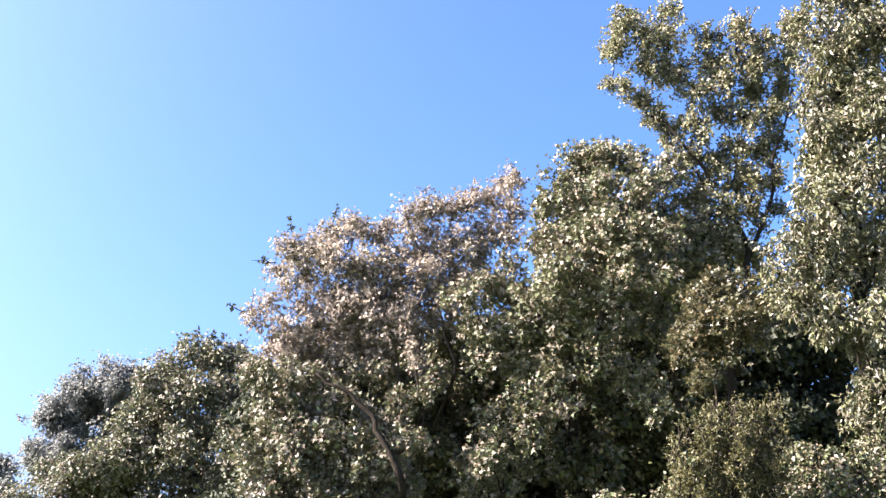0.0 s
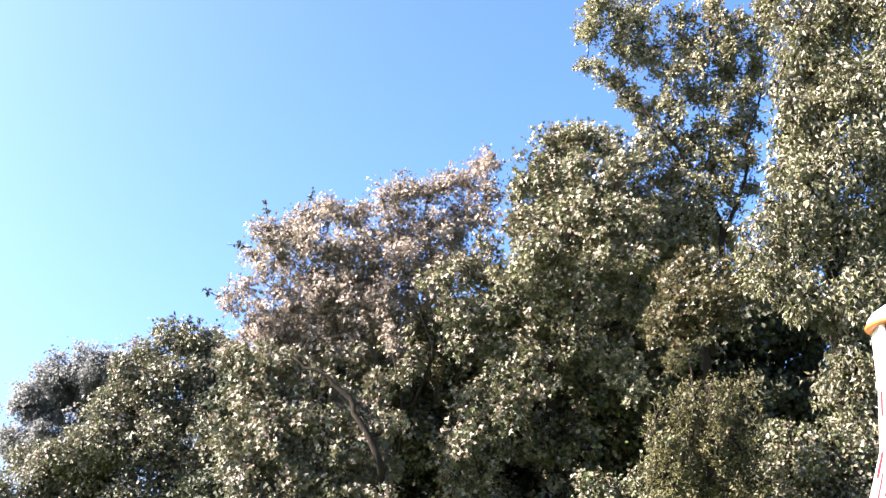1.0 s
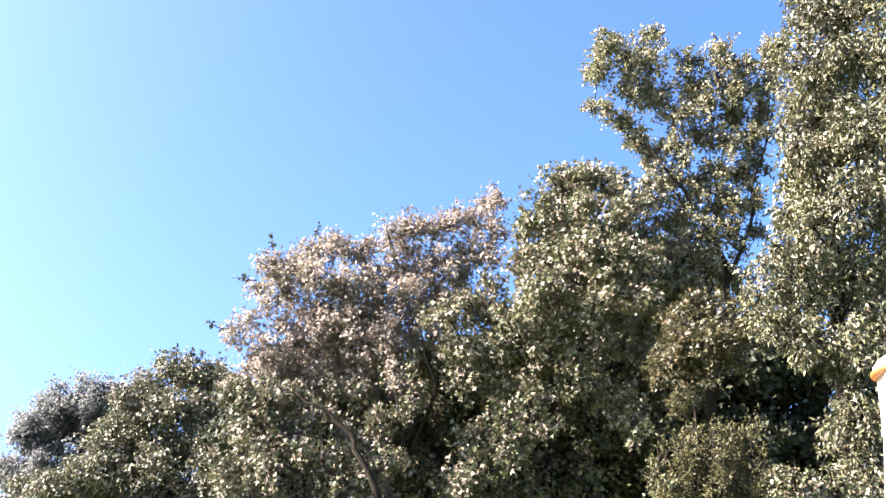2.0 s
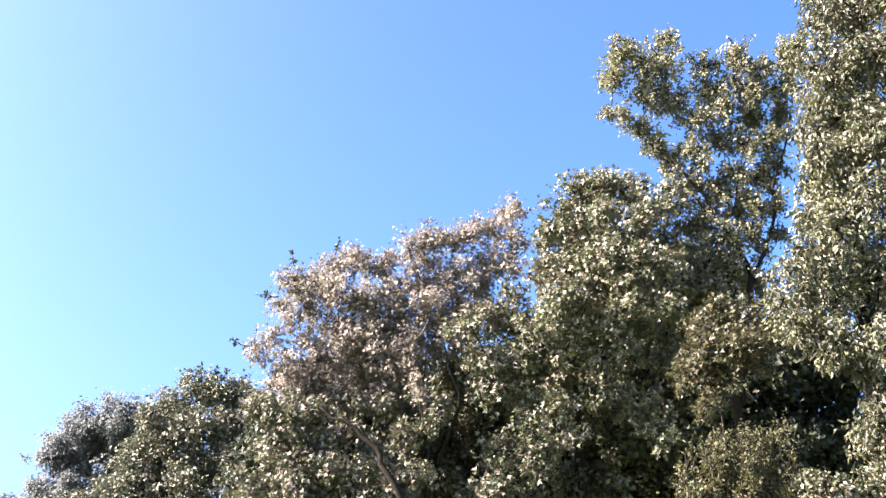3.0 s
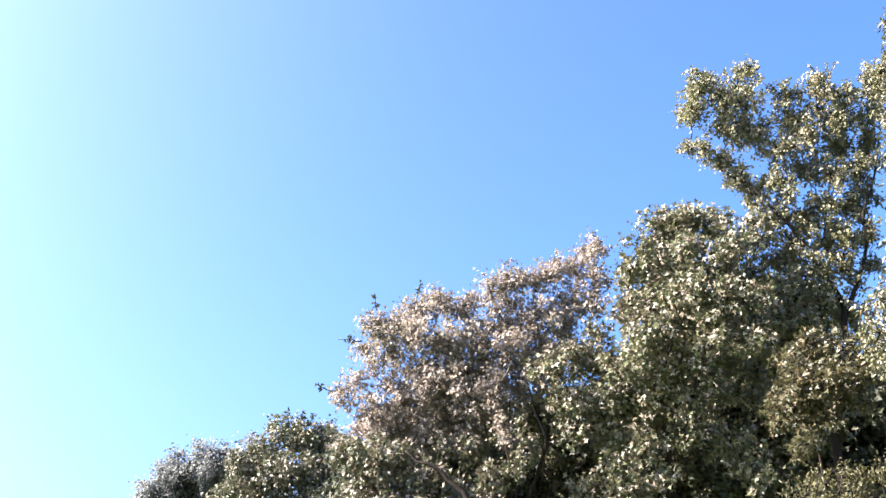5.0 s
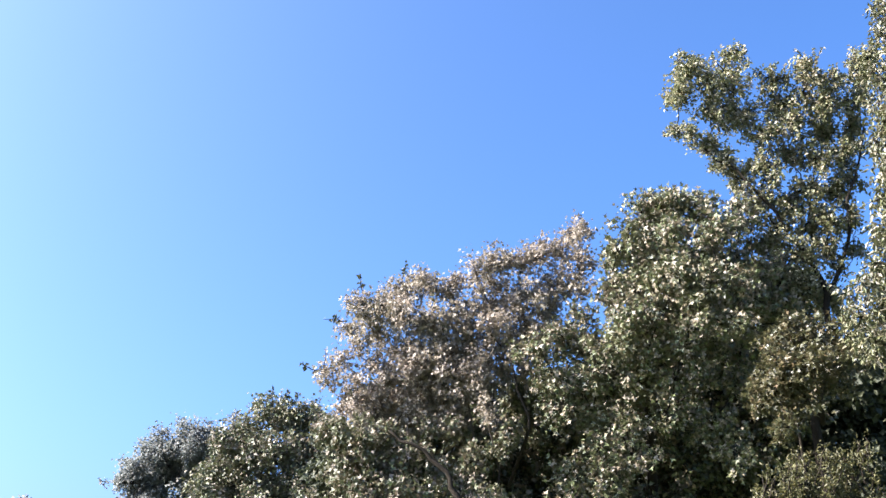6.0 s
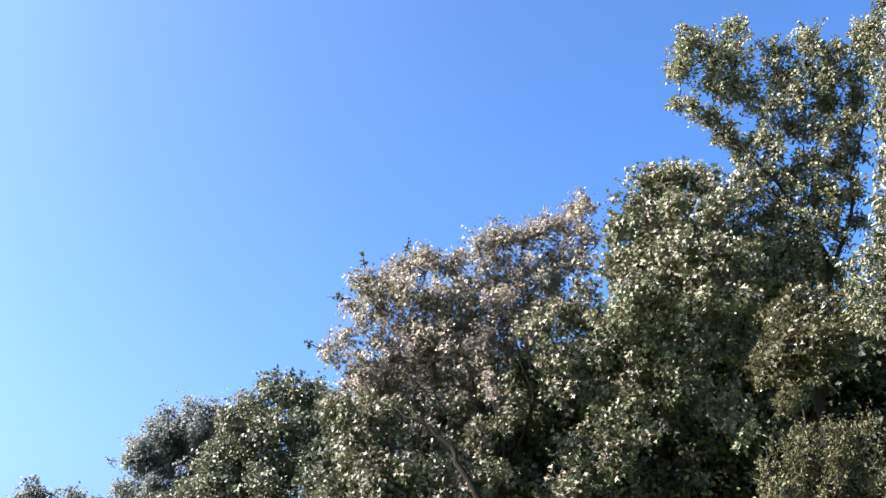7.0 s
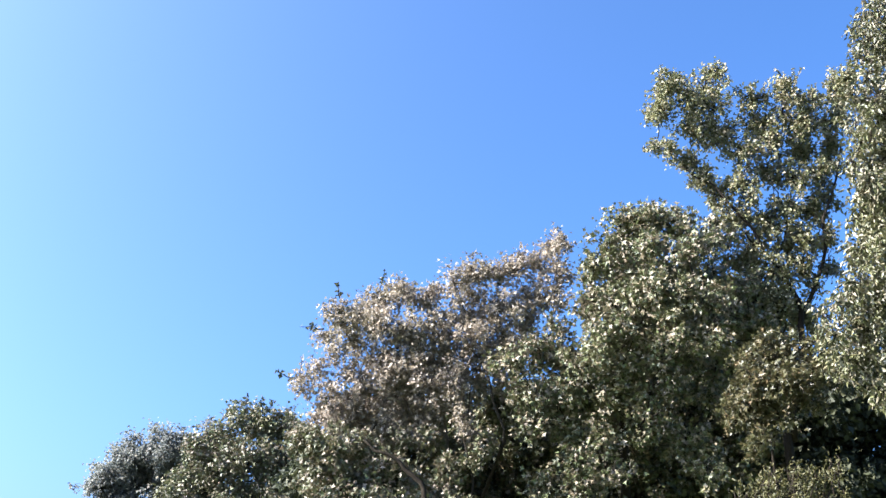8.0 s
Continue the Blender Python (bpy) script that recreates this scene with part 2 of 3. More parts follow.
def tree(name, base, lobes, material, label, category="tree", seed=1, leaf=0.14, small=0.36, density=25.8, clumps=8, bark=BARK, girth=0.22, top=None,
         fork=0.45, back=0.0, behind=(), sprigs=30, droop=0.35, slim=0.36, lobed=False, order=0.8, tall=1.0, tip=None, stray=0.14):
    """A tree of trunk, limbs, twigs and a leafy crown that follows the lobes (x, y, z, radius); top: the trunk's height and lean."""
    rng, rs = random.Random(seed), np.random.RandomState(seed)
    root = tagged(new(name), label, category)
    root.location = (*base, 0)
    bx, by = base
    local = [(x - bx, y - by, z, r) for x, y, z, r in lobes]
    local += [(x - bx + 0.2, y - by + 1.1, z - 0.1, r * 0.95) for x, y, z, r in behind]
    if back:
        local += [(x + rng.uniform(-0.4, 0.4) * r, y + back * (r + 0.7) * rng.uniform(0.8, 1.2), z - 0.15 * r, r * 0.85) for x, y, z, r in local]
    weight = sum(l[3] for l in local)
    cx, cy = sum(l[0] * l[3] for l in local) / weight, sum(l[1] * l[3] for l in local) / weight + 0.3
    height = top or max(l[2] for l in local) * 0.86
    lead = [Vector((0, 0, -0.15)), Vector((0.02, 0.03, 0.25))]
    for k in range(1, 9):
        t = k / 8
        lead.append(Vector((cx * t ** 1.5 + rng.uniform(-0.1, 0.1), cy * t ** 1.5 + rng.uniform(-0.1, 0.1), 0.25 + (height - 0.25) * t)))
    radii = [girth * 1.55, girth * 1.2] + [girth * (1.05 - 0.95 * k / 8) for k in range(1, 9)]
    v, f = tube(lead, radii, 10, 0.18, rng)
    mesh_part("trunk", v, f, bark, root)
    # each limb grows from the trunk or from the nearest lower limb
    joined = [p for p in lead[2:]]
    for x, y, z, r in sorted(local, key=lambda l: math.hypot(l[0] - cx, l[1] - cy) + l[2] * 0.6):
        c = Vector((x, y, z))
        start = min(joined, key=lambda p: (p - c).length + 1.4 * max(0.0, p.z - z + fork))
        line = bent(start, c, rng, 0.12)
        thick = max(0.016, girth * 0.17 * min(1.0, r))
        v, f = tube(line, [thick * (1 - 0.6 * k / 6) for k in range(7)], 6, 0.15, rng)
        mesh_part("limb", v, f, bark, root)
        joined.append(c)
    twig_v, twig_f, twigs = [], [], 0
    place, outward, tips = [], [], []
    for x, y, z, r, hx, hy, hz in spread(local, rng, small):
        c, home = np.array([x, y, z]), Vector((hx, hy, hz))
        # each small lobe holds clumps of leaves on short twigs, with gaps between them
        cd = unit(rs.normal(0, 1, (clumps, 3)))
        heart = c + cd * (r * rs.uniform(0.4, 1.0, clumps))[:, None] * [1, 1, tall]
        n = max(16, int(density * rs.uniform(0.35, 1.2) * (r / leaf) ** 2))
        pick = np.minimum((rs.uniform(0, 1, n) ** 1.25 * clumps).astype(int), clumps - 1)
        off = rs.normal(0, 1, (n, 3)) * (r * rs.uniform(0.13, 0.34, clumps)[pick])[:, None] * [1, 1, tall]
        p = heart[pick] + off
        loose = rs.uniform(0, 1, n) < stray
        p[loose] += rs.normal(0, r * 0.4, (int(loose.sum()), 3))
        place.append(p)
        outward.append(unit(unit(p - c) * 0.6 + unit(p - [hx, hy, hz]) * 0.4 + rs.normal(0, 0.3, (n, 3))))
        middle = home.lerp(Vector(c), 0.55) + Vector((rng.uniform(-1, 1), rng.uniform(-1, 1), rng.uniform(-1, 1))) * 0.15 * r
        for j in range(0, clumps, 4):
            q = Vector(heart[j])
            v, f = tube([home, middle, Vector(c).lerp(q, 0.5), q], [0.015, 0.011, 0.007, 0.004], 3)
            twig_v += v
            twig_f += [tuple(i + twigs for i in g) for g in f]
            twigs += len(v)
            if cd[j][2] > 0.2:
                tips.append((heart[j] + cd[j] * r * 0.2, cd[j]))
    v, f = leaves_at(np.concatenate(place), np.concatenate(outward), leaf, rs, droop, slim, order=order, lobed=lobed)
    crown_mesh("crown", v, f, material, root)
    mesh_part("twig", twig_v, twig_f, bark, root)["kind"] = "stuff"
    shoots = [sprig_mesh(seed * 10 + k, leaf, tip if tip and k < 2 else material) for k in range(3)]
    rng.shuffle(tips)
    for p, d in tips[:sprigs]:
        s = new("sprig", rng.choice(shoots))
        s.parent = root
        s.matrix_basis = Matrix.Translation(Vector(p)) @ Vector((d[0], d[1], d[2] + 0.5)).to_track_quat("Z", "Y").to_matrix().to_4x4() @ Matrix.Rotation(rng.uniform(0, 6.28), 4, "Z") @ Matrix.Scale(rng.uniform(0.6, 0.9), 4)
    return root


def bough(root, points, thick, thin, material=BARK):
    """A heavy bough in front of the leaves, through places in the world."""
    here = root.location
    rng, line = random.Random(len(points)), []
    for a, b in zip(points, points[1:]):
        a, b = Vector(a) - here, Vector(b) - here
        line += [a, a.lerp(b, 0.5) + Vector((rng.uniform(-1, 1), rng.uniform(-1, 1), rng.uniform(-1, 1))) * 0.09 * (b - a).length]
    line.append(Vector(points[-1]) - here)
    n = len(line) - 1
    v, f = tube(line, [thick + (thin - thick) * k / n for k in range(n + 1)], 8, 0.2, random.Random(len(points)))
    mesh_part("bough", v, f, material, root)


# ---- ground: one sheet to the horizon ----
def ground():
    bm = bmesh.new()
    rings = (0, 4, 9, 15, 22, 30, 42, 60, 90, 150, 300, 700, 1600, 4000)
    last = None
    for r in rings:
        if not r:
            last = [bm.verts.new((0, 15, 0))]
            continue
        ring = []
        for k in range(48):
            a = 2 * math.pi * k / 48
            x, y = r * math.cos(a), 15 + r * math.sin(a)
            ring.append(bm.verts.new((x, y, 0.05 * noise.noise((x * 0.15, y * 0.15, 0)) if r < 100 else 0)))
        for k in range(48):
            q = (k + 1) % 48
            bm.faces.new((last[0], ring[k], ring[q]) if len(last) == 1 else (last[k], ring[k], ring[q], last[q]))
        last = ring
    me = bpy.data.meshes.new("ground")
    bm.to_mesh(me)
    bm.free()
    me.materials.append(GRASS)
    tagged(new("ground", me), "flat grassy ground with dry patches under the trees", "ground", kind="structure")


ground()

# ---- trees: boughs as (x, y, z, radius) ----
far_boughs = [
    (-34.1, 71.5, 9.9, 1.69), (-32.6, 72.1, 10.0, 1.20), (-30.2, 71.7, 10.1, 1.28), (-28.6, 72.2, 9.3, 1.11), (-31.6, 72.3, 8.4, 1.70), (-28.6, 71.1, 7.7, 1.67), (-33.7, 71.0, 7.5, 2.49)]
tree("far_tree", (-31.5, 72.5), far_boughs, LEAF_FAR, "small far broadleaf tree with foliage paled to grey-green as haze", seed=11, leaf=0.26, small=0.6, girth=0.2, sprigs=8, density=18.0)

hazy_boughs = [
    (-16.8, 47.5, 9.8, 1.20), (-17.0, 47.2, 9.0, 0.99), (-15.9, 47.8, 10.6, 1.16), (-14.6, 47.3, 10.8, 1.38), (-13.4, 47.1, 10.9, 1.26), (-12.3, 47.8, 11.1, 1.22), (-15.5, 48.8, 9.8, 1.03),
    (-14.1, 48.6, 9.7, 1.41), (-12.6, 48.5, 9.9, 1.46), (-16.4, 47.4, 7.6, 1.27), (-15.1, 48.1, 8.1, 0.63), (-14.2, 47.6, 7.5, 1.27), (-17.4, 47.3, 7.1, 0.84), (-12.6, 47.2, 8.1, 1.41),
    (-18.0, 47.4, 7.6, 0.62), (-16.3, 48.9, 8.9, 0.76), (-14.6, 48.7, 8.9, 0.70)]
tree("hazy_tree", (-14.5, 49), hazy_boughs, LEAF_FAR, "rounded broadleaf tree at the wood's edge, its leaves paled to grey-green as haze", seed=12, leaf=0.15, small=0.5, density=15.0, girth=0.3, sprigs=12, back=0.4)

olive_boughs = [
    (-8.5, 35.2, 9.0, 0.78), (-7.9, 35.4, 9.7, 0.70), (-7.3, 35.5, 9.6, 0.74), (-6.5, 35.7, 9.4, 0.83), (-5.8, 35.4, 9.3, 0.78), (-9.0, 35.7, 8.2, 0.78), (-7.8, 34.2, 8.1, 0.87),
    (-6.9, 34.9, 8.2, 0.98), (-5.9, 35.7, 8.3, 0.95), (-8.9, 35.2, 7.0, 0.97), (-7.9, 35.6, 7.0, 1.07), (-6.4, 34.4, 6.8, 1.03), (-5.4, 35.0, 7.0, 0.97), (-9.6, 34.6, 5.8, 0.99),
    (-8.5, 35.1, 5.8, 1.00), (-7.3, 35.1, 5.7, 1.08), (-5.8, 34.2, 5.6, 1.05), (-10.5, 34.5, 5.4, 0.90), (-11.5, 34.6, 5.2, 0.82), (-12.8, 35.7, 5.4, 0.67), (-4.9, 35.4, 7.8, 0.86),
    (-4.6, 34.5, 6.0, 0.90), (-9.7, 35.5, 4.7, 1.25), (-7.0, 34.4, 4.4, 1.21)]
olive_low_boughs = [
    (-9.3, 33.5, 5.8, 0.80), (-10.2, 33.5, 5.4, 0.79), (-7.7, 33.5, 6.2, 0.72), (-11.0, 33.5, 5.3, 0.71), (-9.1, 34.4, 8.5, 0.59), (-9.4, 34.3, 7.5, 0.66), (-9.6, 33.9, 6.6, 0.69),
    (-9.1, 35.1, 9.1, 0.43), (-12.9, 33.7, 4.1, 0.98), (-11.7, 34.5, 4.1, 1.11), (-10.5, 35.1, 4.1, 1.13), (-8.6, 33.8, 3.5, 1.18), (-7.2, 34.6, 3.1, 1.20), (-5.7, 34.7, 3.9, 1.21),
    (-4.2, 33.8, 3.3, 1.17), (-13.8, 34.3, 3.5, 1.19), (-15.6, 34.8, 3.6, 1.41), (-12.1, 34.4, 3.0, 1.19), (-10.3, 34.9, 2.6, 1.20), (-14.3, 34.0, 2.6, 1.36)]
olive = tree("olive_tree", (-7.0, 36), olive_boughs + olive_low_boughs, LEAF_GREEN, "broad olive-green tree in early autumn leaf", seed=13, leaf=0.135, small=0.44, girth=0.28, tip=LEAF_DARK, sprigs=30, back=0.7, stray=0.24, density=15.0)

brown_top_boughs = [
    (-4.4, 26.0, 8.5, 0.36), (-3.9, 25.9, 8.8, 0.44), (-3.5, 25.7, 9.3, 0.42), (-3.8, 26.3, 10.1, 0.43), (-3.4, 25.6, 10.4, 0.56), (-2.8, 26.0, 10.6, 0.57), (-2.2, 26.4, 11.2, 0.54),
    (-2.3, 25.6, 10.1, 0.69), (-1.5, 26.0, 11.2, 0.57), (-0.8, 26.1, 11.3, 0.57), (-0.1, 25.6, 11.4, 0.56), (0.5, 25.9, 11.7, 0.60), (1.2, 26.2, 11.8, 0.54), (1.7, 26.0, 12.0, 0.54),
    (2.3, 26.2, 12.3, 0.58), (2.9, 25.7, 12.5, 0.57), (2.9, 25.8, 11.7, 0.50), (-1.5, 25.6, 10.1, 0.75), (-0.6, 26.0, 10.3, 0.76), (0.3, 26.4, 10.7, 0.78), (1.1, 26.1, 10.8, 0.74),
    (2.0, 26.2, 11.2, 0.71), (2.7, 25.9, 11.0, 0.53), (-2.9, 26.2, 9.8, 0.56)]
brown_low_boughs = [
    (-2.9, 26.0, 8.8, 0.42), (-2.1, 25.9, 9.2, 0.75), (-1.2, 25.7, 9.2, 0.74), (-0.4, 26.3, 9.5, 0.76), (0.5, 25.6, 9.5, 0.68), (1.3, 26.0, 9.9, 0.66), (1.9, 26.4, 10.4, 0.54),
    (-3.4, 25.6, 8.3, 0.41), (-2.5, 26.0, 8.3, 0.68), (-1.6, 26.1, 8.4, 0.71), (-0.7, 25.5, 8.3, 0.63), (0.0, 25.3, 8.5, 0.51), (1.0, 25.6, 8.9, 0.42), (-3.7, 25.9, 7.8, 0.58),
    (-2.9, 26.2, 7.6, 0.68), (-2.0, 26.0, 7.5, 0.61), (-1.1, 26.2, 7.7, 0.55), (0.2, 25.2, 7.5, 0.40), (1.5, 25.7, 9.0, 0.32)]
brown = tree("brown_tree", (0.3, 27.4), brown_top_boughs + brown_low_boughs, LEAF_BROWN, "thinning brown-leaved autumn tree with one dark crooked bough", seed=14, leaf=0.125, small=0.3, density=13.5, girth=0.24, bark=BARK_PALE, tip=LEAF_DARK, sprigs=50, lobed=True, stray=0.2, behind=brown_low_boughs)

turning_boughs = [
    (-3.9, 24.8, 6.8, 0.55), (-3.1, 24.7, 6.5, 0.63), (-2.4, 25.2, 6.7, 0.55), (-1.8, 24.6, 6.1, 0.42), (-3.5, 25.0, 5.9, 0.63), (-2.8, 24.9, 5.6, 0.69), (-2.0, 24.6, 5.3, 0.53),
    (-3.8, 25.0, 4.9, 0.66), (-2.9, 24.5, 4.7, 0.67), (-2.2, 24.9, 4.5, 0.59), (-1.5, 24.6, 4.9, 0.38), (-1.2, 24.6, 4.2, 0.49), (-0.6, 24.9, 5.3, 0.48), (-0.2, 25.3, 6.1, 0.49),
    (-0.5, 24.6, 4.5, 0.50), (0.1, 24.7, 5.2, 0.44), (0.7, 25.1, 6.7, 0.46), (0.2, 25.4, 4.1, 0.45), (-3.3, 25.1, 3.8, 0.88), (-1.9, 24.9, 3.7, 0.73), (-1.2, 25.8, 6.1, 0.37),
    (-0.7, 25.8, 7.0, 0.44), (-1.4, 25.8, 7.0, 0.38)]
turning_low_boughs = [
    (-3.0, 25.0, 3.3, 0.65), (-2.0, 25.1, 3.1, 0.65), (-1.2, 25.4, 3.4, 0.59), (-3.5, 25.0, 2.6, 0.79), (-2.4, 25.0, 2.3, 0.79), (-1.3, 25.1, 2.5, 0.72), (-0.3, 24.7, 3.0, 0.57),
    (-0.5, 25.0, 3.7, 0.44)]
tree("turning_tree", (-0.8, 26.4), turning_boughs + turning_low_boughs, LEAF_MIX, "low broadleaf tree with mixed olive and brown leaves", seed=24, leaf=0.15, small=0.32, density=19.7, girth=0.2, sprigs=20, lobed=True, back=0.4, stray=0.24)

green_top_boughs = [
    (4.4, 24.0, 12.4, 0.54), (4.9, 23.8, 12.6, 0.57), (5.4, 23.6, 12.6, 0.56), (6.2, 24.4, 12.7, 0.55), (3.9, 23.4, 11.6, 0.49), (3.6, 24.0, 11.2, 0.47), (4.5, 24.5, 11.7, 0.70),
    (5.1, 23.4, 11.4, 0.70), (5.9, 22.9, 11.3, 0.63), (6.6, 23.5, 11.9, 0.40), (3.5, 24.1, 10.5, 0.53), (4.4, 24.1, 10.6, 0.72), (5.0, 23.1, 10.3, 0.66), (5.8, 22.6, 10.1, 0.55),
    (6.5, 22.7, 9.9, 0.50), (3.7, 23.4, 9.4, 0.63), (4.6, 23.9, 9.5, 0.64), (5.4, 22.9, 9.4, 0.56), (6.2, 22.5, 9.1, 0.49), (7.6, 24.2, 10.0, 0.56), (3.4, 23.9, 8.8, 0.63),
    (4.3, 24.3, 8.7, 0.67), (5.1, 23.6, 8.6, 0.53), (7.6, 23.7, 10.7, 0.43)]
green_mid_boughs = [
    (7.1, 24.6, 12.8, 0.36), (7.3, 24.5, 12.1, 0.45), (6.7, 24.2, 11.3, 0.47), (7.6, 25.0, 11.1, 0.48), (7.1, 24.1, 10.0, 0.49), (8.1, 24.6, 9.8, 0.47), (6.6, 25.0, 10.4, 0.48),
    (5.8, 24.2, 9.0, 0.52), (6.8, 24.7, 9.2, 0.47), (3.0, 24.7, 8.1, 0.46), (4.9, 24.1, 7.9, 0.51), (4.7, 24.5, 7.1, 0.45), (6.6, 24.8, 8.0, 0.43)]
green_low_boughs = [
    (2.7, 25.2, 10.0, 0.45), (2.2, 25.0, 9.3, 0.57), (1.6, 24.8, 8.9, 0.50), (2.9, 25.6, 9.2, 0.61), (1.9, 24.6, 8.1, 0.55), (2.6, 25.2, 8.1, 0.63), (3.5, 25.7, 8.3, 0.64),
    (4.1, 24.7, 7.9, 0.55), (2.0, 25.3, 7.4, 0.56), (2.9, 25.3, 7.3, 0.53), (3.6, 24.6, 7.0, 0.51), (3.0, 25.1, 6.3, 0.58), (3.8, 24.8, 6.1, 0.57), (2.4, 25.4, 5.8, 0.55),
    (3.3, 24.9, 5.5, 0.54), (2.2, 25.1, 4.8, 0.60), (3.3, 26.8, 4.7, 0.38), (6.3, 25.5, 9.2, 0.51), (5.9, 24.8, 8.1, 0.46), (5.9, 24.9, 6.9, 0.55), (6.3, 24.7, 6.2, 0.48),
    (2.6, 26.4, 3.9, 0.77), (6.9, 25.2, 8.8, 0.41)]
green_base_boughs = [
    (2.1, 26.4, 3.1, 0.69), (3.2, 26.6, 2.4, 0.76), (4.6, 26.6, 2.5, 0.77), (1.7, 25.8, 4.0, 0.45)]
tree("green_tree", (5.0, 30.0), green_top_boughs + green_mid_boughs + green_low_boughs + green_base_boughs, LEAF_TAN, "dense green broadleaf tree with tan-tinted leaves", seed=15, leaf=0.15, small=0.34, density=17.0, clumps=6, girth=0.26, sprigs=30, lobed=True, back=0.5, stray=0.24)

tall_top_boughs = [
    (6.1, 24.8, 17.3, 0.53), (6.6, 25.4, 17.9, 0.29), (5.9, 24.7, 16.4, 0.48), (5.8, 25.2, 15.6, 0.32), (6.1, 24.7, 15.1, 0.35), (6.6, 24.8, 14.9, 0.36), (7.5, 25.4, 17.7, 0.63),
    (7.7, 24.8, 18.0, 0.29), (7.6, 25.1, 16.7, 0.69), (6.9, 25.0, 16.0, 0.60), (7.8, 25.0, 15.8, 0.68), (8.7, 25.0, 17.1, 0.49), (6.8, 24.8, 16.9, 0.44), (8.8, 25.3, 16.4, 0.65),
    (9.6, 24.7, 17.3, 0.45), (9.5, 24.8, 16.5, 0.56), (10.1, 24.6, 16.7, 0.44), (10.0, 24.8, 16.1, 0.52), (9.1, 24.9, 15.6, 0.60), (10.1, 25.3, 15.5, 0.53), (11.2, 24.9, 17.1, 0.53),
    (11.4, 24.7, 17.6, 0.45), (10.9, 24.8, 16.2, 0.48), (11.0, 25.4, 15.7, 0.49), (8.3, 24.7, 15.1, 0.59)]
tall_low_boughs = [
    (7.0, 24.8, 14.3, 0.43), (7.6, 25.4, 14.1, 0.56), (8.1, 24.7, 14.0, 0.66), (9.0, 25.2, 14.7, 0.60), (9.5, 24.7, 14.3, 0.47), (10.3, 24.8, 14.5, 0.47), (10.9, 25.4, 15.1, 0.40),
    (7.8, 24.8, 13.1, 0.66), (8.6, 25.1, 13.3, 0.74), (9.3, 25.0, 13.4, 0.66), (10.1, 25.0, 13.4, 0.51), (10.5, 25.0, 13.8, 0.39), (8.2, 24.8, 12.2, 0.69), (9.2, 25.3, 12.5, 0.70),
    (9.6, 24.7, 12.4, 0.53), (10.3, 24.8, 12.5, 0.38), (8.5, 24.6, 11.3, 0.64), (7.9, 24.8, 11.7, 0.53), (9.4, 24.9, 11.6, 0.46), (10.4, 25.3, 11.8, 0.31), (8.1, 24.9, 10.7, 0.64),
    (8.8, 24.7, 10.4, 0.60), (9.7, 24.8, 10.9, 0.26), (9.6, 25.4, 10.4, 0.46)]
tall = tree("tall_tree", (8.9, 26), tall_top_boughs + tall_low_boughs, LEAF_TALL, "tall forked khaki-leaved tree with open crown", seed=16, leaf=0.108, small=0.2, density=17.0, girth=0.26, sprigs=60, fork=0.8, top=11.0, stray=0.22, tall=1.35)

leafy_top_boughs = [
    (9.8, 19.0, 15.7, 0.52), (10.3, 18.9, 16.2, 0.69), (9.4, 18.6, 14.7, 0.45), (10.3, 19.4, 15.3, 0.61), (9.1, 18.5, 13.7, 0.42), (9.8, 19.0, 13.8, 0.59), (9.3, 19.4, 13.4, 0.43),
    (9.3, 18.6, 12.7, 0.57), (9.0, 19.1, 12.3, 0.44), (9.6, 19.1, 12.1, 0.57), (8.7, 18.5, 11.1, 0.42), (9.3, 18.9, 11.1, 0.56), (8.8, 19.2, 10.6, 0.43), (9.2, 19.0, 10.2, 0.55),
    (8.7, 19.2, 9.8, 0.43), (8.9, 18.7, 9.2, 0.54), (10.4, 18.2, 14.9, 0.79), (10.1, 18.2, 13.2, 0.76), (9.8, 18.2, 11.4, 0.74), (9.6, 18.3, 9.8, 0.72), (11.1, 17.5, 15.0, 0.89),
    (10.9, 17.5, 13.3, 0.93), (10.6, 17.5, 11.5, 0.90), (11.0, 18.7, 10.3, 0.93)]
leafy_low_boughs = [
    (8.4, 19.0, 8.9, 0.42), (8.8, 18.9, 8.5, 0.51), (7.8, 18.6, 8.3, 0.36), (8.4, 19.4, 8.2, 0.49), (7.5, 18.5, 7.6, 0.33), (8.8, 19.0, 7.7, 0.53), (8.2, 19.4, 7.4, 0.49),
    (8.7, 18.6, 6.7, 0.51), (9.6, 19.1, 5.5, 0.46), (9.9, 19.1, 8.4, 0.74), (9.5, 18.5, 6.7, 0.70), (9.5, 18.9, 5.2, 0.69), (9.4, 19.2, 3.9, 0.68), (10.9, 19.0, 8.8, 0.92),
    (10.9, 19.2, 7.1, 0.90), (10.4, 18.7, 5.4, 0.85), (10.1, 18.7, 3.9, 0.83)]
tree("leafy_tree", (9.8, 20.2), leafy_top_boughs + leafy_low_boughs, LEAF_PALE, "tall leafy tree with pale drooping olive leaves", seed=17, leaf=0.14, small=0.28, density=17.0, clumps=6, girth=0.3, sprigs=20, droop=1.3, slim=0.2, tall=1.35, order=0.5, back=0.5, stray=0.24)

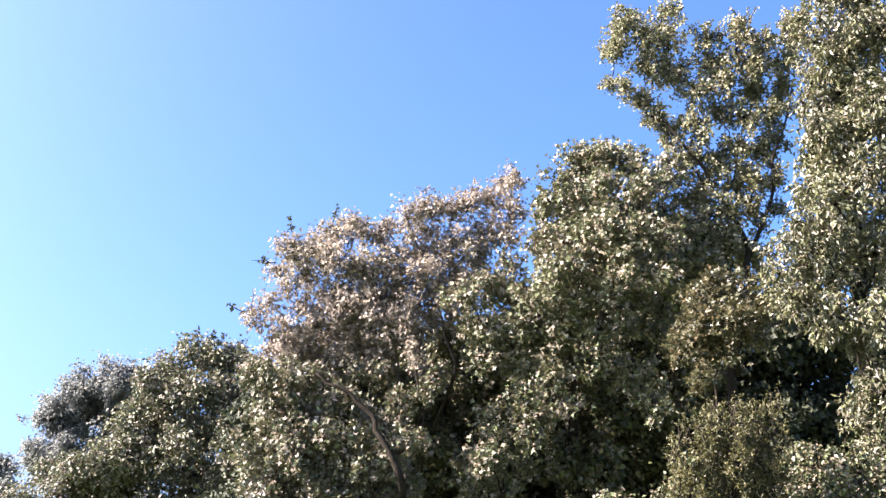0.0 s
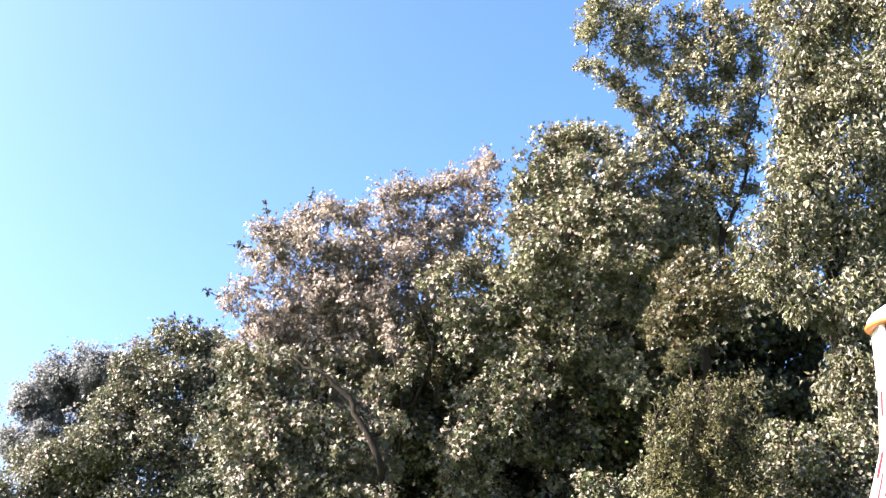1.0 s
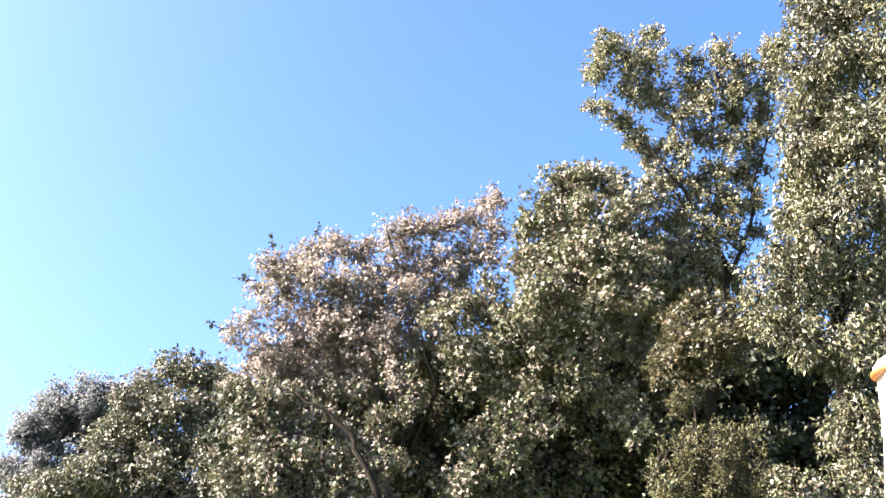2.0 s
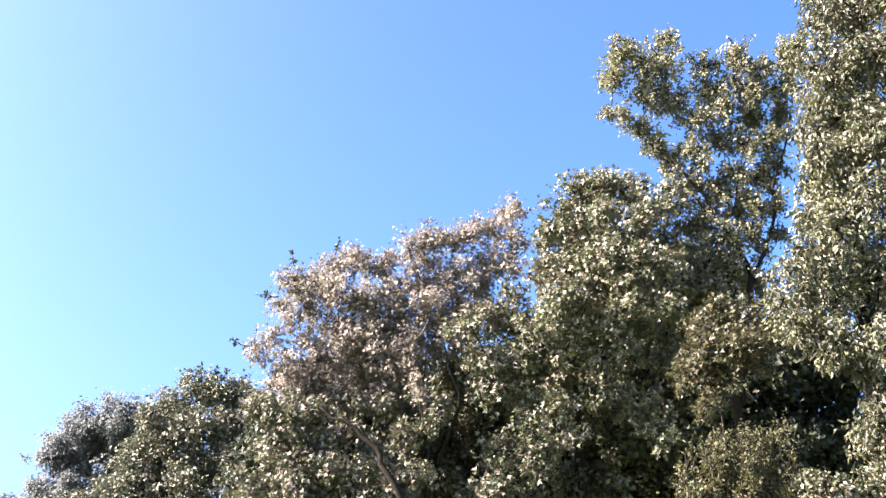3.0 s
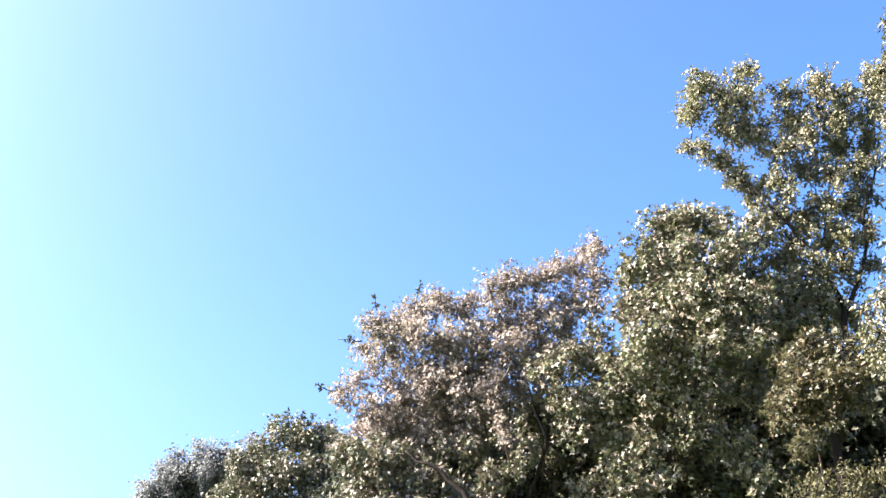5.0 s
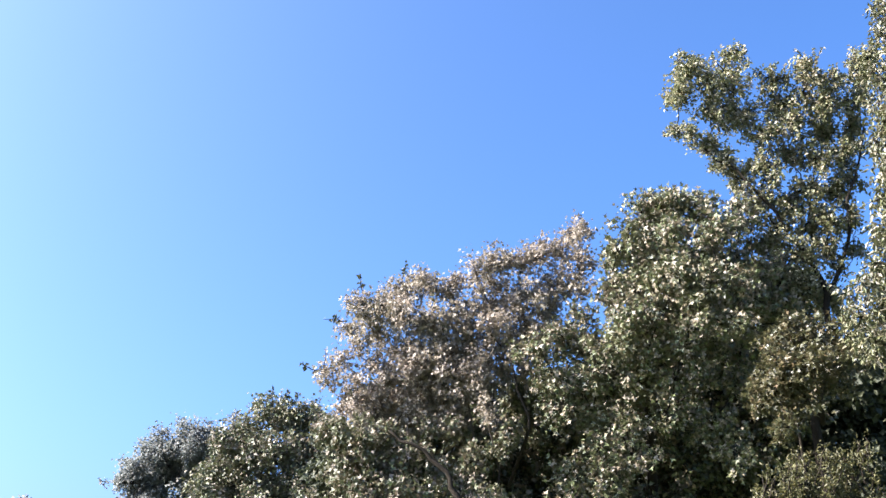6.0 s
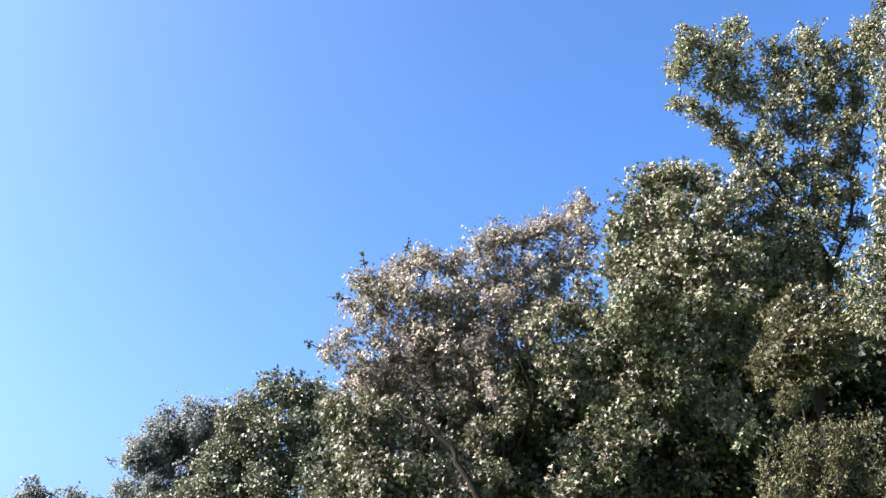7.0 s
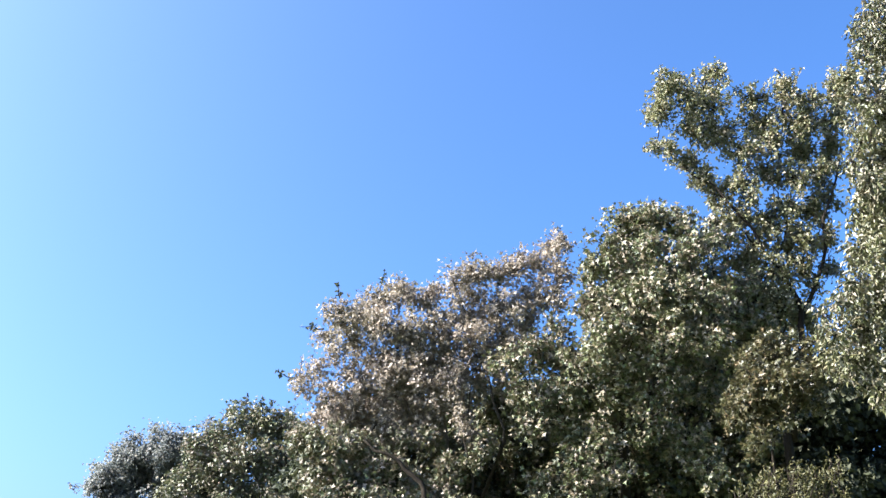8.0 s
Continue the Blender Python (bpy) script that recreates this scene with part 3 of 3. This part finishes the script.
golden_boughs = [
    (6.9, 21.2, 8.0, 0.46), (7.5, 21.3, 8.1, 0.48), (8.0, 21.0, 7.8, 0.45), (6.5, 20.8, 7.3, 0.44), (7.0, 20.6, 7.2, 0.51), (7.8, 21.1, 7.3, 0.47), (6.4, 21.0, 6.7, 0.44),
    (7.1, 21.2, 6.7, 0.45), (6.6, 20.9, 6.0, 0.33), (6.2, 21.2, 7.0, 0.32), (8.1, 20.8, 8.2, 0.32)]
tree("golden_tree", (7.3, 23.4), golden_boughs, LEAF_GOLD, "low tree with golden olive autumn leaves", seed=19, leaf=0.14, small=0.28, density=19.7, girth=0.14, sprigs=15, lobed=True, back=0.5, stray=0.24)

bush_boughs = [
    (4.5, 15.4, 4.0, 0.10), (4.7, 15.3, 4.1, 0.11), (4.9, 15.5, 4.0, 0.12), (5.0, 15.4, 4.2, 0.12), (5.2, 15.3, 4.1, 0.11), (5.4, 15.5, 4.3, 0.12), (5.7, 15.7, 4.3, 0.13),
    (5.8, 15.6, 4.2, 0.11), (6.0, 15.6, 4.4, 0.12), (6.0, 15.4, 4.1, 0.10), (6.1, 15.5, 3.9, 0.10), (4.7, 15.4, 3.7, 0.18), (5.0, 15.4, 3.8, 0.15), (5.2, 15.3, 3.7, 0.18),
    (5.4, 15.4, 3.9, 0.14), (5.7, 15.7, 3.8, 0.19), (6.0, 15.6, 3.7, 0.17), (5.8, 15.6, 4.0, 0.11), (4.3, 15.6, 3.8, 0.08), (4.4, 15.4, 4.1, 0.07), (4.2, 15.4, 3.5, 0.10),
    (5.0, 15.6, 4.4, 0.08), (5.4, 15.6, 4.5, 0.08), (6.1, 15.6, 4.6, 0.08)]
bush_low_boughs = [
    (4.5, 15.4, 3.3, 0.24), (5.0, 15.7, 3.4, 0.22), (5.2, 15.3, 3.3, 0.24), (5.7, 15.6, 3.4, 0.22), (5.9, 15.3, 3.3, 0.18), (4.7, 15.4, 3.1, 0.24), (5.5, 15.7, 3.1, 0.26),
    (4.4, 15.4, 2.9, 0.36), (5.1, 15.6, 2.8, 0.45), (5.8, 15.5, 2.8, 0.36), (4.3, 15.5, 3.6, 0.11), (5.5, 15.5, 4.0, 0.13), (4.9, 15.3, 3.9, 0.12)]
tree("bush", (5.6, 15.8), bush_boughs + bush_low_boughs, LEAF_BUSH, "feathery yellow-green shrub with upright plumes", category="shrub", seed=20, leaf=0.075, small=0.12, density=26.0, girth=0.06, sprigs=40, droop=-0.9, slim=0.15, tall=2.6, back=0.4, top=2.2, stray=0.3, clumps=5)

shrub_boughs = [
    (4.6, 16.6, 3.4, 0.22), (4.4, 15.2, 3.5, 0.13), (4.0, 16.6, 2.8, 0.25), (4.4, 16.7, 2.9, 0.33), (6.8, 16.8, 3.9, 0.22), (7.0, 16.6, 3.5, 0.34), (6.8, 16.8, 3.1, 0.35),
    (7.1, 16.2, 3.2, 0.38), (7.2, 16.5, 3.7, 0.25), (7.8, 16.8, 3.5, 0.44), (8.1, 16.6, 3.3, 0.49), (7.5, 16.7, 2.8, 0.49)]
shrub_low_boughs = [
    (3.5, 16.5, 2.8, 0.35), (3.7, 16.4, 2.3, 0.44), (4.3, 16.3, 2.4, 0.43), (5.1, 16.7, 2.4, 0.48), (5.7, 16.2, 2.3, 0.47), (6.6, 16.5, 2.4, 0.48), (7.5, 16.7, 2.3, 0.58),
    (8.1, 16.2, 2.5, 0.57), (3.1, 16.5, 2.2, 0.38), (8.9, 16.6, 3.1, 0.58)]
tree("pale_shrub", (6.0, 16.8), shrub_boughs + shrub_low_boughs, LEAF_DEEP, "loose shrub with glossy dark-olive leaves", category="shrub", seed=23, leaf=0.085, small=0.2, density=14.0, girth=0.06, sprigs=12, back=0.5, top=2.0, stray=0.24)

# dark backing seen between the crowns, with the hollows' shade in its leaf colour
thicket_boughs = [
    (-2.4, 30.3, 7.7, 0.92), (-3.6, 30.0, 7.3, 1.09), (-3.4, 30.7, 8.9, 0.76), (-1.7, 29.9, 9.1, 0.93), (-0.4, 30.6, 9.3, 0.85), (-3.9, 30.3, 5.5, 1.26), (-2.1, 29.9, 5.6, 1.25),
    (-0.8, 30.5, 7.8, 0.84), (-4.6, 29.9, 6.6, 0.81), (0.7, 30.4, 9.6, 0.42), (-3.7, 29.9, 3.4, 1.39), (-1.7, 29.9, 3.8, 1.40), (-0.1, 30.4, 3.8, 1.42), (-5.3, 31.0, 3.5, 1.26),
    (1.3, 30.0, 3.0, 1.38), (-2.2, 30.1, 6.5, 1.09), (0.6, 30.7, 6.7, 1.11)]
tree("thicket_tree", (-1.8, 31.5), thicket_boughs, LEAF_DARK, "thicket tree behind the autumn trees, shade put into its dark leaves", seed=27, leaf=0.18, small=0.6, density=34.0, girth=0.2, sprigs=5, back=1.0)

# backing added so that no sky shows low between the trees
back_boughs = [
    (1.5, 34.1, 8.1, 1.66), (4.1, 33.9, 9.1, 1.77), (4.2, 34.4, 6.0, 2.25), (7.1, 34.0, 11.4, 1.92), (7.2, 33.9, 8.1, 2.26), (7.3, 34.4, 5.0, 2.43), (10.7, 35.1, 11.7, 1.98),
    (10.5, 34.9, 8.3, 2.33), (10.4, 34.9, 4.9, 2.46), (1.1, 34.1, 5.0, 2.21), (13.2, 34.6, 9.8, 1.92), (12.8, 34.2, 6.1, 2.44), (-1.6, 34.0, 6.5, 1.83), (-3.6, 33.9, 5.9, 1.61),
    (13.2, 34.1, 3.5, 2.37), (8.9, 35.1, 6.4, 1.47), (2.3, 35.0, 6.6, 1.25), (8.6, 34.9, 9.9, 1.51), (3.1, 34.9, 9.8, 0.99), (4.9, 34.1, 4.5, 1.80), (4.8, 34.2, 2.6, 2.16)]
tree("backwood_tree", (6.0, 36.5), back_boughs, LEAF_DARK, "dense tree added to close gaps at the back, shade in its dark-green leaves", seed=29, leaf=0.28, small=0.8, density=46.0, girth=0.3, sprigs=4)

edge_boughs = [
    (11.2, 30.6, 9.3, 1.71), (11.0, 30.4, 6.3, 1.82), (11.4, 30.8, 11.6, 0.78), (13.4, 30.4, 9.6, 1.71), (13.3, 30.3, 6.7, 2.01), (14.5, 30.8, 13.3, 1.20), (15.7, 31.7, 16.2, 1.26),
    (16.2, 31.5, 18.8, 1.29), (16.2, 31.4, 9.1, 2.13), (16.4, 30.6, 11.9, 2.14), (17.3, 31.1, 15.9, 2.27), (18.2, 30.6, 19.7, 2.33), (16.0, 30.5, 6.0, 2.19), (18.9, 30.4, 13.5, 2.37),
    (18.4, 30.5, 8.7, 2.26), (20.8, 31.7, 18.4, 2.36), (16.9, 31.5, 21.7, 1.10), (10.8, 31.5, 3.5, 2.01), (12.9, 31.5, 8.2, 1.54), (13.2, 30.5, 3.6, 1.95), (16.0, 30.7, 3.3, 2.14)]
tree("side_tree", (14.5, 33), edge_boughs, LEAF_DARK, "large broadleaf tree beside the tall tree, shade in its dark-green leaves", seed=18, leaf=0.22, small=0.8, density=34.0, girth=0.34, sprigs=5, back=0.0)

wood_boughs = [
    (1.3, 28.4, 8.4, 0.88), (-0.1, 28.2, 7.0, 1.03), (2.3, 28.6, 7.1, 1.04), (-0.9, 28.2, 5.7, 1.01), (0.7, 28.1, 5.2, 1.17), (2.4, 28.6, 4.9, 1.19), (3.7, 29.5, 7.6, 1.08),
    (4.1, 29.3, 9.3, 1.09), (5.4, 29.2, 10.7, 1.29), (5.2, 28.4, 12.3, 1.10), (6.7, 28.9, 12.5, 1.21), (8.0, 28.4, 12.0, 1.10), (5.1, 28.3, 7.7, 1.39), (4.9, 28.2, 4.9, 1.33),
    (6.7, 28.3, 9.4, 1.42), (6.9, 29.5, 6.5, 1.42), (8.8, 29.3, 10.0, 1.47), (8.7, 29.3, 7.5, 1.61), (8.1, 29.3, 4.8, 1.56), (9.4, 28.3, 11.7, 0.91), (2.8, 28.5, 3.0, 1.48),
    (4.9, 29.0, 2.8, 1.50), (7.2, 29.2, 2.6, 1.51), (6.1, 29.4, 6.5, 1.24)]
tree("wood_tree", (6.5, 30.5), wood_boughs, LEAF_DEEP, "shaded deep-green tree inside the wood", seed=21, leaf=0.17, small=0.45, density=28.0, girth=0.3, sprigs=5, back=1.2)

for x, y, z, lean in ((-3.32, 25.9, 11.12, -0.1), (-2.2, 26.2, 11.55, 0.1), (-3.95, 25.8, 10.1, -1.5), (-4.6, 26.0, 8.7, -1.2), (2.9, 25.8, 12.75, 0.2)):
    shoot(brown, x, y, z, lean)
for x, y, z, lean in ((-7.59, 34.6, 10.1, 0.1), (-7.0, 34.6, 9.95, 0.0), (-6.85, 34.7, 9.9, 0.5)):
    shoot(olive, x, y, z, lean)
bough(brown, [(0.28, 27.2, 2.0), (0.1, 25.8, 2.9), (-0.08, 24.25, 3.88), (-0.45, 24.25, 4.76), (-0.78, 24.25, 5.24), (-0.87, 24.25, 5.63), (-1.27, 24.25, 5.94), (-1.50, 24.25, 6.19), (-2.05, 24.25, 6.39), (-2.31, 24.25, 6.65)], 0.12, 0.025)
bough(brown, [(0.4, 26.6, 4.4), (0.38, 25.3, 5.25), (0.35, 25.3, 6.27), (0.24, 25.3, 7.32), (0.36, 25.3, 8.25)], 0.035, 0.015)
bough(brown, [(0.7, 26.6, 5.6), (1.25, 25.3, 6.87), (1.14, 25.3, 7.48), (0.92, 25.3, 8.25), (0.78, 25.3, 8.88)], 0.05, 0.02)
bough(olive, [(-5.2, 34.6, 6.8), (-4.25, 32.6, 7.53), (-3.5, 32.6, 7.66)], 0.05, 0.03)
bough(tall, [(8.9, 25.6, 7.0), (8.92, 24.6, 8.62), (9.1, 24.6, 9.86), (9.09, 24.6, 10.66), (8.67, 24.6, 11.64), (8.17, 24.6, 12.65), (7.2, 24.6, 14.03), (6.31, 24.6, 14.65)], 0.10, 0.02)
bough(tall, [(9.1, 24.7, 9.86), (9.57, 24.7, 10.82), (10.12, 24.7, 12.14), (10.48, 24.7, 13.68), (11.03, 24.7, 15.46)], 0.07, 0.02)


# ---- checked tower ----
def ring_profile(profile, sides, turn=0.0):
    """A turned body with flat sides from (radius, height) pairs."""
    bm = bmesh.new()
    rows = [[bm.verts.new((r * math.cos(turn + 2 * math.pi * k / sides), r * math.sin(turn + 2 * math.pi * k / sides), z)) for k in range(sides)] for r, z in profile]
    for a, b in zip(rows, rows[1:]):
        for k in range(sides):
            q = (k + 1) % sides
            bm.faces.new((a[k], a[q], b[q], b[k]))
    bm.faces.new(rows[0][::-1])
    bm.faces.new(rows[-1])
    return bm


def checked_tower(x, y, s, top):
    """An eight-sided tower, s its half width and top the height of the cap's rim."""
    root = tagged(new("tower"), "white eight-sided tower with red checks and an orange-rimmed domed cap", "tower")
    root.location = (x, y, 0)
    turn = radians(TOWER_TURN)
    part("body", ring_profile(((s * 2.05, -0.05), (s * 1.9, top - 4.6 * s), (s * 1.54, top - 3.1 * s), (s * 1.31, top - 2.5 * s), (s * 1.10, top - 1.9 * s), (s * 0.975, top - 0.84 * s)), 8, turn), WHITE, root)
    def face_at(k, z):
        # half width and middle of side k at height z
        t = (top - z) / s
        r = np.interp(t, [0, 1.12, 1.9, 2.5, 3.1, 4.6], [0.95, 0.99, 1.10, 1.31, 1.54, 1.9]) * s
        a = turn + math.pi / 8 + k * math.pi / 4
        return r * math.cos(math.pi / 8), r * math.sin(math.pi / 8), a
    def panel(name, k, us0, us1, z0, z1, mat, proud=0.006, sunk=0.01):
        bm = bmesh.new()
        corners = []
        for z, u in ((z0, us0[0]), (z0, us1[0]), (z1, us1[1]), (z1, us0[1])):
            d, h, a = face_at(k, z)
            corners.append((d, h * u, a, z))
        def put(off):
            return [bm.verts.new(((d + off) * math.cos(a) - w * math.sin(a), (d + off) * math.sin(a) + w * math.cos(a), z)) for d, w, a, z in corners]
        lo, hi = put(-sunk), put(proud)
        bm.faces.new(hi)
        for i in range(4):
            j = (i + 1) % 4
            bm.faces.new((lo[i], lo[j], hi[j], hi[i]))
        part(name, bm, mat, root)
    # a pink ribbed drum set back under the cap, with white flaps and ribbons hung before it
    drum = [(s * 0.80, top - 0.88 * s), (s * 0.80, top - 0.72 * s), (s * 0.83, top - 0.70 * s), (s * 0.83, top - 0.64 * s), (s * 0.80, top - 0.62 * s), (s * 0.80, top - 0.49 * s),
            (s * 0.83, top - 0.47 * s), (s * 0.83, top - 0.41 * s), (s * 0.80, top - 0.39 * s), (s * 0.80, top + 0.02 * s)]
    part("drum", ring_profile(drum, 24), PINK, root, "dusky pink ribbed drum under the cap")
    for k in range(8):
        if k % 2:
            panel("flap", k, (-1.0, -1.0), (1.0, 1.0), top - 0.88 * s, top, WHITE, 0.004, 0.03)
        else:
            panel("ribbon", k, (0.3, -0.38), (0.75, -0.2), top - 0.84 * s, top, WHITE, 0.004, 0.03)
        panel("band", k, (-1.0, -1.0), (1.0, 1.0), top - 0.9 * s, top - 0.81 * s, PINK if k % 2 == 0 else WHITE, 0.014)
        for row in range(4):
            z1 = top - (0.99 + row * 0.94) * s
            for u0, u1, drop, tall in (((0.45, 0.72, 0.34, 0.46), (-0.5, 0.0, 0.0, 0.4)) if k % 2 else ((-0.9, -0.56, 0.3, 0.42), (-0.26, 0.42, 0.0, 0.68))):
                panel("red_check", k, (u0, u0), (u1, u1), z1 - (drop + tall) * s, z1 - drop * s, RED, 0.006)
    rim = [(s * 0.80, top - 0.005), (s * 0.99, top - 0.012), (s * 1.02, top - 0.004), (s * 1.035, top + 0.025 * s), (s * 1.02, top + 0.055 * s), (s * 0.9, top + 0.06 * s)]
    ob = part("cap_rim", ring_profile(rim, 32), ORANGE, root, "orange rounded rim")
    ob.data.polygons.foreach_set("use_smooth", [True] * len(ob.data.polygons))
    dome = [(s * 1.01, top + 0.05 * s)] + [(s * 1.0 * math.cos(q), top + 0.06 * s + s * 0.40 * math.sin(q)) for q in [radians(w) for w in (0, 12, 25, 40, 55, 70, 82, 88)]]
    ob = part("cap", ring_profile(dome, 32), WHITE, root, "white domed cap")
    ob.data.polygons.foreach_set("use_smooth", [True] * len(ob.data.polygons))
    pts = [(1.55 * s * math.cos(radians(-158 + 28 * q)), 1.55 * s * math.sin(radians(-158 + 28 * q)), top - 2.92 * s + 0.17 * s * math.sin(q * math.pi)) for q in [i / 10 for i in range(11)]]
    v, f = tube(pts, [0.009] * 11, 6)
    mesh_part("wire_hoop", v, f, WIRE, root, "thin dark wire hoop")
    return root


TOWER_TURN = 6.0
checked_tower(4.60, 7.69, 0.53, 3.48)
